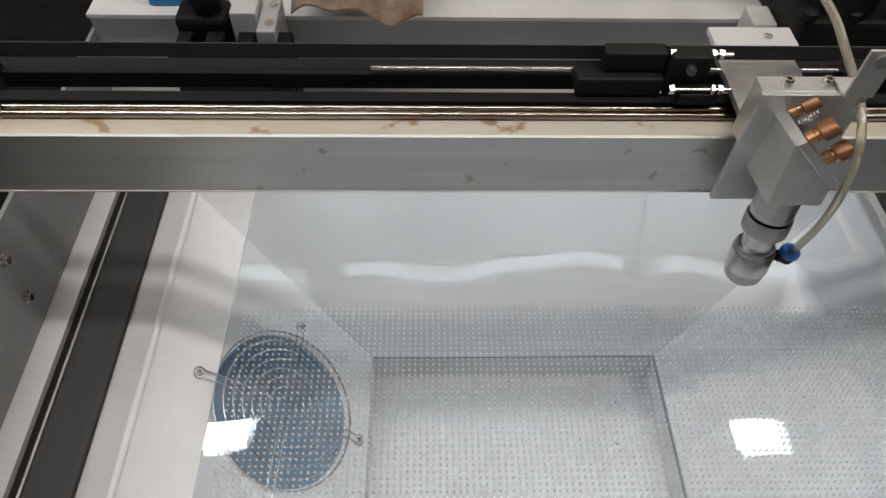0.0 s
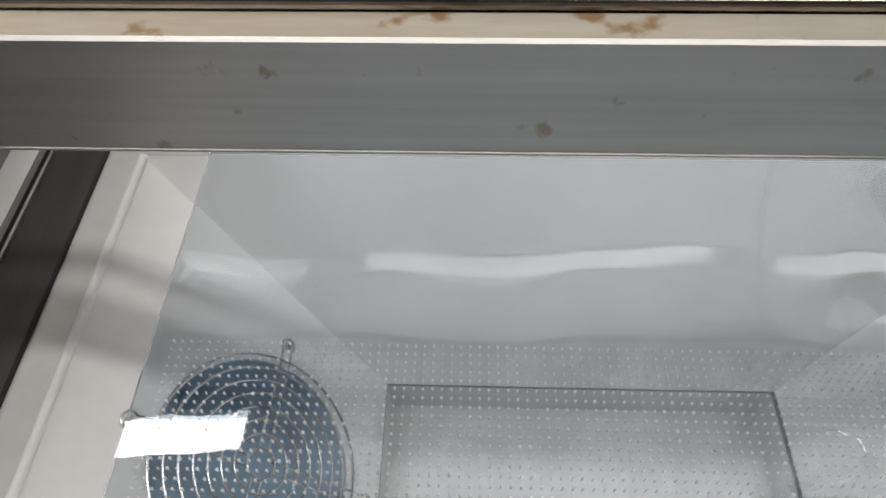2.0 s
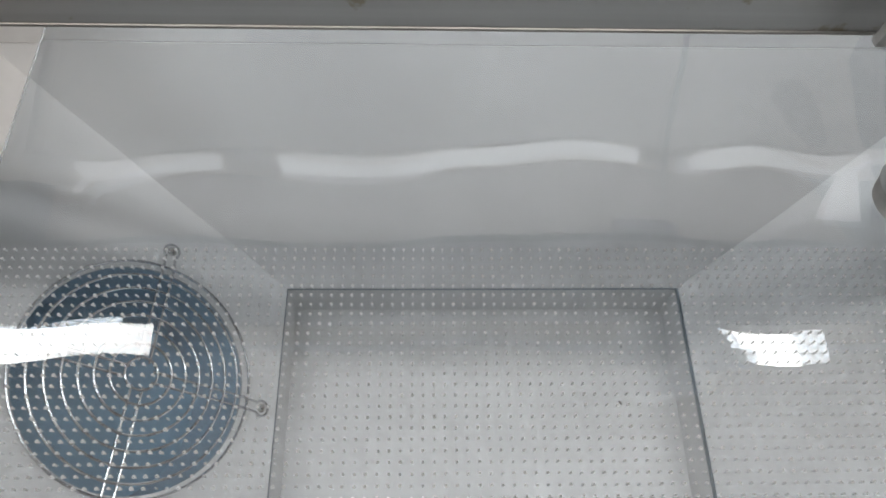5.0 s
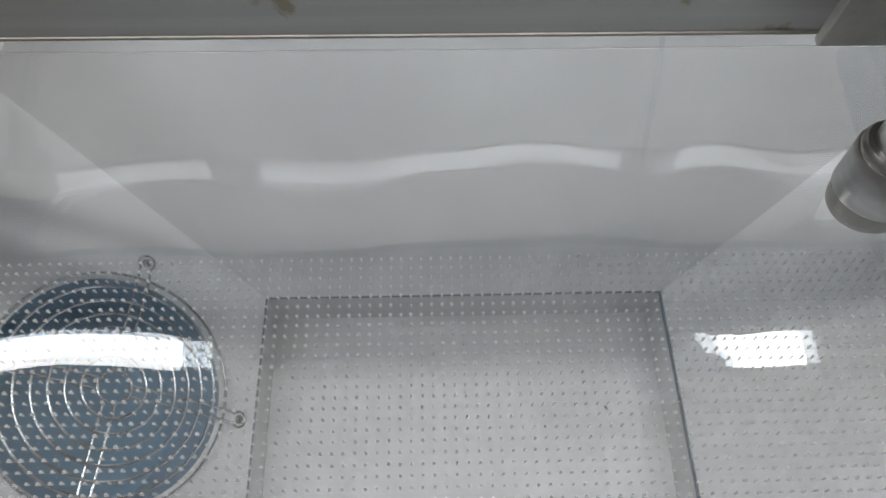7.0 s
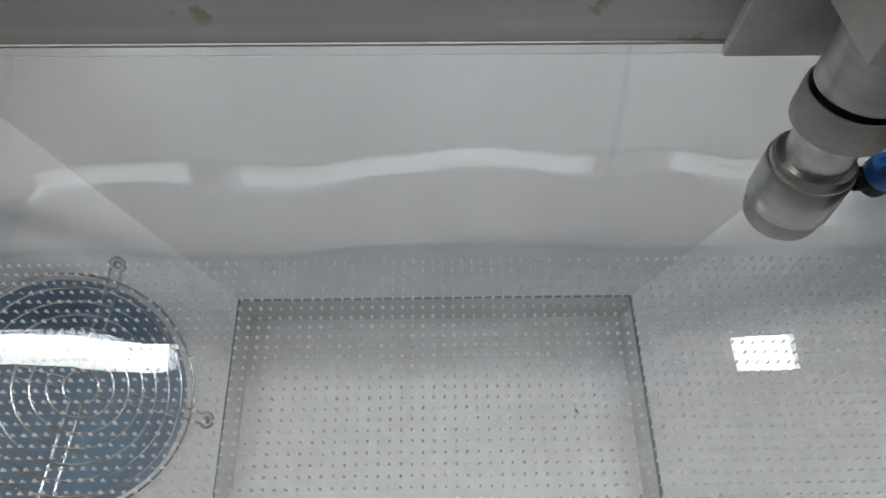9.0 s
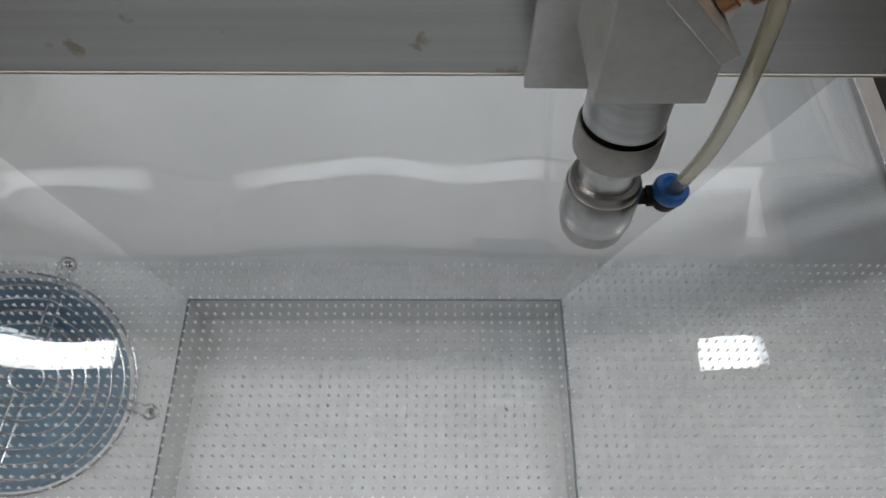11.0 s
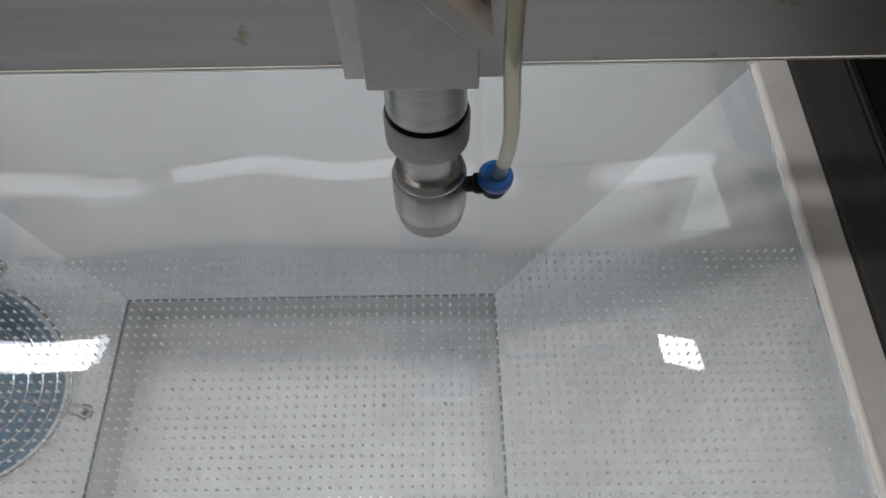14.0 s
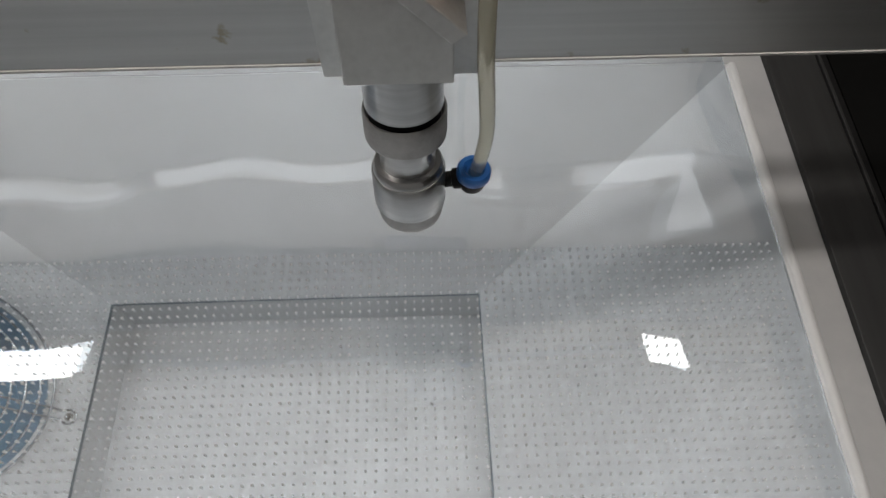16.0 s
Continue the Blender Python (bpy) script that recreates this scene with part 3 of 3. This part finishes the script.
# lens tube
bm = NB()
lathe(bm, [(0.0094, 0.0922), (0.0097, 0.0926), (0.0097, 0.1080)], 56)
hpart("lens_tube", bm, alu_turned, None, "", True, LEAN)
bm = NB()
lathe(bm, [(0.0090, 0.0840), (0.0090, 0.0936)], 48)
hpart("groove", bm, black_plastic, m=LEAN)
bm = NB()
lathe(bm, [(0.0082, 0.0812), (0.0094, 0.0816), (0.0104, 0.0824), (0.0105, 0.0832), (0.0105, 0.0903), (0.0103, 0.0909), (0.0099, 0.0909), (0.0097, 0.0895), (0.0091, 0.0880)], 96)
ring = hpart("lock_ring", bm, alu_dull, None, "knurled dull aluminium locking ring", True, LEAN)
bm = NB()
for k in range(120):
    a = 2 * math.pi * k / 120
    c, d = math.cos(a), math.sin(a)
    e = 0.00013
    vs = [bm.verts.new((r * c - q * d, r * d + q * c, z)) for z in (0.0836, 0.0899) for r, q in ((0.01046, -e), (0.01053, 0), (0.01046, e))]
    bm.faces.new((vs[0], vs[1], vs[4], vs[3]))
    bm.faces.new((vs[1], vs[2], vs[5], vs[4]))
hpart("knurling", bm, alu_dull, ring, m=LEAN)
bm = NB()
lathe(bm, [(0.0074, 0.0710), (0.0074, 0.0775), (0.0079, 0.0800), (0.0086, 0.0814)], 48)
hpart("neck", bm, alu_turned, None, "", True, LEAN)
bm = NB()
lathe(bm, [(0.0080, 0.0567), (0.0098, 0.0569), (0.0100, 0.0573), (0.0100, 0.0690), (0.0097, 0.0695), (0.0095, 0.0695), (0.0094, 0.0711), (0.0088, 0.0719), (0.0075, 0.0721)], 56)
hpart("nozzle_collar", bm, alu_turned, None, "", True, LEAN)
bm = NB()
lathe(bm, [(0.0, 0.0442), (0.0007, 0.0441), (0.0016, 0.0446), (0.0076, 0.0498), (0.0088, 0.0513), (0.0092, 0.0530), (0.0094, 0.0568)], 56)
hpart("nozzle", bm, alu_dull, None, "", True, LEAN)
# air fitting and hose
bm = NB()
q = Matrix.Translation((0.0090, 0, 0.0635)) @ pose(0, 0, 0, 0, 78, -6)
lathe(bm, [(0.0022, 0), (0.0022, 0.0030), (0.0029, 0.0032), (0.0029, 0.0075), (0.0024, 0.0080)], 16, q)
fit_body = hpart("elbow_fitting", bm, black_plastic, None, "black plastic elbow fitting", True, LEAN)
bm = NB()
q2 = Matrix.Translation((0.0172, -0.0005, 0.0620)) @ pose(0, 0, 0, 8, 4, 0)
lathe(bm, [(0.0, -0.0010), (0.0034, 0.0), (0.0039, 0.0020), (0.0039, 0.0040)], 24, q2)
hpart("elbow_cup", bm, black_plastic, fit_body, "", True, LEAN)
bm = NB()
lathe(bm, [(0.0043, 0.0040), (0.0047, 0.0046), (0.0047, 0.0068), (0.0042, 0.0077), (0.0030, 0.0077), (0.0026, 0.0070), (0.0020, 0.0062)], 32, q2)
hpart("blue_collar", bm, blue_plastic, fit_body, "blue push-in collar", True, LEAN)
bm = NB()
hose_path = smooth_curve([(0.0174, -0.0012, 0.0650), (0.0190, -0.0030, 0.0740), (0.0198, -0.0065, 0.0870), (0.0190, -0.0100, 0.1010), (0.0180, -0.0120, 0.1150), (0.0182, -0.0085, 0.1330), (0.0205, 0.0060, 0.1450), (0.0205, 0.0300, 0.1560), (0.0220, 0.0600, 0.1640), (0.0260, 0.1100, 0.1620), (0.0320, 0.1900, 0.1180), (0.0370, 0.2700, 0.0800), (0.0390, 0.3000, 0.0755)])
tube_along(bm, hose_path, 0.0019, 16, side=Vector((1, 0, 0)))
hpart("air_hose", bm, tube_mat, None, "yellowed clear plastic air hose", True, LEAN)
# hose bracket
bm = NB()
box(bm, 0.0140, 0.0272, 0.0185, 0.0199, 0.1390, 0.1640, 0.0003)
hose_bracket = hpart("hose_bracket", bm, alu_cast, m=RAISED)
bm = NB()
box(bm, 0.0140, 0.0272, 0.0201, 0.0305, 0.1387, 0.1400, 0.0003)
hpart("bracket_foot", bm, alu_cast, hose_bracket, m=RAISED)
bm = NB()
lathe(bm, [(0.0034, 0), (0.0034, 0.0012), (0.0026, 0.0013)], 24, Matrix.Translation((0.0208, 0.0187, 0.1590)) @ pose(0, 0, 0, 90, 0, 0))
hpart("hose_grommet", bm, alu_dull, hose_bracket, "", True, RAISED)
# belt clamp with adjusting bolts
bm = NB()
box(bm, -0.0500, -0.0290, 0.0560, 0.0660, 0.1060, 0.1290, 0.0012)
hpart("belt_clamp", bm, black_plastic, m=RAISED)
bm = NB()
box(bm, -0.0440, -0.0240, 0.0480, 0.0560, 0.1060, 0.1130, 0.0012)
hpart("clamp_foot", bm, black_plastic, m=RAISED)
bm = NB()
box(bm, -0.0950, -0.0510, 0.0550, 0.0700, 0.1052, 0.1165, 0.0012)
hpart("clamp_arm", bm, black_plastic, m=RAISED)
bm = NB()
box(bm, -0.0820, -0.0505, 0.0600, 0.0690, 0.1166, 0.1280, 0.0012)
hpart("belt_guide", bm, black_plastic, m=RAISED)
for y, z in ((0.0615, 0.1270), (0.0500, 0.1150)):
    bm = NB()
    tube_along(bm, [(-0.0500, y, z), (-0.0180, y, z)], 0.0010, 10)
    bolt = hpart("adjusting_bolt", bm, chrome, None, "", True, RAISED)
    for x, w in ((-0.0500, 0.0024), (-0.0290, 0.0018), (-0.0255, 0.0022)):
        bm = NB()
        lathe(bm, [(0.0022, 0), (0.0025, 0.0003), (0.0025, w), (0.0022, w + 0.0003)], 6, Matrix.Translation((x, y, z)) @ pose(0, 0, 0, 0, 90, 0))
        hpart("nut", bm, chrome, bolt, m=RAISED)
bm = NB()
lathe(bm, [(0.0028, 0), (0.0028, 0.0020), (0.0014, 0.0020), (0.0013, 0.0008)], 18, Matrix.Translation((-0.0405, 0.0545, 0.1230)) @ pose(0, 0, 0, 50, 0, 0))
hpart("clamp_screw", bm, chrome, None, "", True, RAISED)

# ---- things behind the gantry ----
bm = NB()
box(bm, -0.1606, -0.1303, 0.2580, 0.3000, 0.0051, 0.0619, 0.002)
tagged(part("control_box", bm, blue_paint), "small bright blue painted box on the rear shelf", "box")

drive = tagged(empty("drive_motor", (0.35, 0.23, -0.055)), "black drive motor with a round cover", "motor")


def dpart(name, bm, smooth=False):
    o = part(name, bm, black_plastic, None, "", smooth)
    o.parent, o.matrix_parent_inverse = drive, Matrix.Translation((-0.35, -0.23, 0.055))


bm = NB()
box(bm, 0.2990, 0.4232, 0.2000, 0.2465, -0.0554, 0.0339, 0.004)
dpart("gearbox", bm)
bm = NB()
box(bm, 0.3020, 0.4232, 0.2475, 0.3400, 0.0051, 0.0758, 0.004)
dpart("motor_body", bm)
bm = NB()
lathe(bm, [(0.022, 0.0339), (0.022, 0.0544), (0.016, 0.0581), (0.0, 0.0581)], 28, Matrix.Translation((0.335, 0.224, 0)))
dpart("round_cover", bm, True)
for k in range(3):
    bm = NB()
    lathe(bm, [(0.006, 0.0339), (0.006, 0.0395), (0.003, 0.0414)], 14, Matrix.Translation((0.306 + 0.03 * k, 0.206, 0)))
    dpart("bolt", bm, True)
bm = NB()
box(bm, 0.2808, 0.2985, 0.2220, 0.2465, -0.0554, 0.0172, 0.0015)
tagged(part("switch_housing", bm, paint), "small white plastic housing beside the black motor", "housing")
motor = tagged(empty("belt_motor", (-0.10, 0.21, -0.055)), "black belt drive motor with slotted mounting bracket", "motor")


def mpart(name, bm, mat, smooth=False):
    ob = part(name, bm, mat, None, "", smooth)
    ob.parent = motor
    ob.matrix_parent_inverse = Matrix.Translation((0.10, -0.21, 0.055))


bm = NB()
box(bm, -0.1303, -0.0939, 0.2190, 0.2460, -0.0554, 0.0209, 0.004)
mpart("motor_body", bm, black_plastic)
bm = NB()
lathe(bm, [(0.010, 0.0209), (0.010, 0.0283), (0.013, 0.0293), (0.013, 0.0358), (0.006, 0.0367), (0.006, 0.0432), (0.0, 0.0442)], 24, Matrix.Translation((-0.108, 0.232, 0)))
mpart("motor_pulley", bm, black_metal, True)
for x0, x1 in ((-0.128, -0.118), (-0.108, -0.096), (-0.086, -0.074), (-0.064, -0.048)):
    bm = NB()
    box(bm, x0, x1, 0.2015, 0.2185, -0.055, 0.0116, 0.001)
    mpart("bracket_rib", bm, black_metal)
bm = NB()
box(bm, -0.1303, -0.0495, 0.1910, 0.2012, -0.0554, 0.0134, 0.001)
mpart("bracket_bar", bm, black_metal)
bracket = tagged(empty("corner_bracket", (-0.068, 0.24, -0.055)), "white and grey folded metal bracket with two screws", "bracket")
bm = NB()
box(bm, -0.0899, -0.0717, 0.2180, 0.2460, -0.0554, 0.0265, 0.001)
o = part("white_leg", bm, paint)
o.parent, o.matrix_parent_inverse = bracket, Matrix.Translation((0.068, -0.24, 0.055))
bm = NB()
box(bm, -0.0707, -0.0576, 0.2050, 0.2460, -0.0554, 0.0209, 0.001)
o = part("grey_leg", bm, grey_and_shaded_paint)
o.parent, o.matrix_parent_inverse = bracket, Matrix.Translation((0.068, -0.24, 0.055))
for y in (0.214, 0.236):
    bm = NB()
    lathe(bm, [(0.003, 0.0207), (0.003, 0.0228), (0.0015, 0.0231)], 14, Matrix.Translation((-0.0625, y, 0)))
    o = part("screw", bm, chrome, None, "", True)
    o.parent, o.matrix_parent_inverse = bracket, Matrix.Translation((0.068, -0.24, 0.055))
cover = tagged(empty("curved_cover", (0.0, 0.26, -0.001)), "curved shiny cover plate stained brown by smoke", "cover plate")


def cpart(name, bm, mat, label=""):
    o = part(name, bm, mat, None, label, True)
    o.parent, o.matrix_parent_inverse = cover, Matrix.Translation((0, -0.26, 0.001))


bm = NB()
n = 24
rows = []
for k in range(n + 1):
    x = -0.048 + 0.092 * k / n
    lift = 0.006 * math.sin(6.0 * k / n) + 0.003 * math.sin(15.0 * k / n)
    rows.append([bm.verts.new((x, y, z + lift)) for y, z in ((0.222, 0.0228), (0.262, 0.0377), (0.320, 0.0488), (0.320, 0.0507), (0.262, 0.0395), (0.222, 0.0246))])
for a, b in zip(rows, rows[1:]):
    for k in range(6):
        bm.faces.new((a[k], b[k], b[(k + 1) % 6], a[(k + 1) % 6]))
bm.faces.new(rows[0])
bm.faces.new(rows[-1][::-1])
cpart("stained_film", bm, brown_film)
bm = NB()
box(bm, -0.0475, 0.0414, 0.3000, 0.3040, 0.0051, 0.0432)
cpart("upright", bm, paint)
# ---- lights over the machine ----
lid = tagged(empty("open_lid", (0.12, 0.46, 0.60)), "raised machine lid frame carrying bright white light panels", "lid")


def lid_part(name, bm, mat, label=""):
    o = part(name, bm, mat, None, label)
    o.parent, o.matrix_parent_inverse = lid, Matrix.Translation((-0.12, -0.46, -0.60))


for x in (-0.74, 0.68):
    bm = NB()
    box(bm, x - 0.008, x + 0.008, 0.135, 0.470, 0.506, 0.522, 0.002)
    box(bm, x - 0.008, x + 0.008, 0.4575, 0.4695, 0.5221, 0.601, 0.002)
    lid_part("lid_arm", bm, alu_brushed)
for x0, x1, y0 in ((-0.70, -0.205, 0.141), (0.450, 0.512, 0.140)):
    bm = NB()
    box(bm, x0, x1, y0, 0.178, 0.500, 0.505)
    lid_part("light_panel", bm, lamp_glow, "bright white light panel")
bm = NB()
box(bm, -0.74, 0.68, 0.156, 0.164, 0.5055, 0.5120)
lid_part("lid_rail", bm, alu_brushed)
rail = tagged(empty("light_rail", (0.15, 0.25, 0.262)), "thin rail at the hood with pale glowing light strips", "light rail")


def lr_part(name, bm, mat, label=""):
    o = part(name, bm, mat, None, label)
    o.parent, o.matrix_parent_inverse = rail, Matrix.Translation((-0.15, -0.25, -0.262))


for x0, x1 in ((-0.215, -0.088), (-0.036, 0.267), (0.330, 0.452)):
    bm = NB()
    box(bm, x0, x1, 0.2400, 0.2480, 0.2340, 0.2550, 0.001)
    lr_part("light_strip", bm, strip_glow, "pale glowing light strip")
# wedges by the strip ends: a lit side panel, its brightness given as emission
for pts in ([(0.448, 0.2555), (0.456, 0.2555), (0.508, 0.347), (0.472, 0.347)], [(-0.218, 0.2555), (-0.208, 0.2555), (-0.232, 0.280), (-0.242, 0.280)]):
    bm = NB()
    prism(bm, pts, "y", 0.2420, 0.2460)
    lr_part("lit_wedge", bm, strip_glow, "pale wedge by the strip end, its lit look given by glow")
bm = NB()
box(bm, -0.26, 0.556, 0.2481, 0.2530, 0.2360, 0.2520)
lr_part("rail_bar", bm, beige_panel)
for x in (-0.254, 0.548):
    bm = NB()
    box(bm, x - 0.004, x + 0.004, 0.2531, 0.4605, 0.2360, 0.2520)
    lr_part("rail_bracket", bm, beige_panel)

# ---- room ----
for nm, b in (("wall_north", (-2.5, 2.5, 2.4, 2.5, -0.9, 2.1)), ("wall_south", (-2.5, 2.5, -2.5, -2.4, -0.9, 2.1)), ("wall_west", (-2.6, -2.5, -2.5, 2.5, -0.9, 2.1)), ("wall_east", (2.5, 2.6, -2.5, 2.5, -0.9, 2.1)), ("floor", (-2.5, 2.5, -2.5, 2.5, -1.0, -0.9))):
    bm = NB()
    box(bm, *b)
    structure(nm, bm, wall_paint, "plain painted room surface", "wall" if nm != "floor" else "floor")
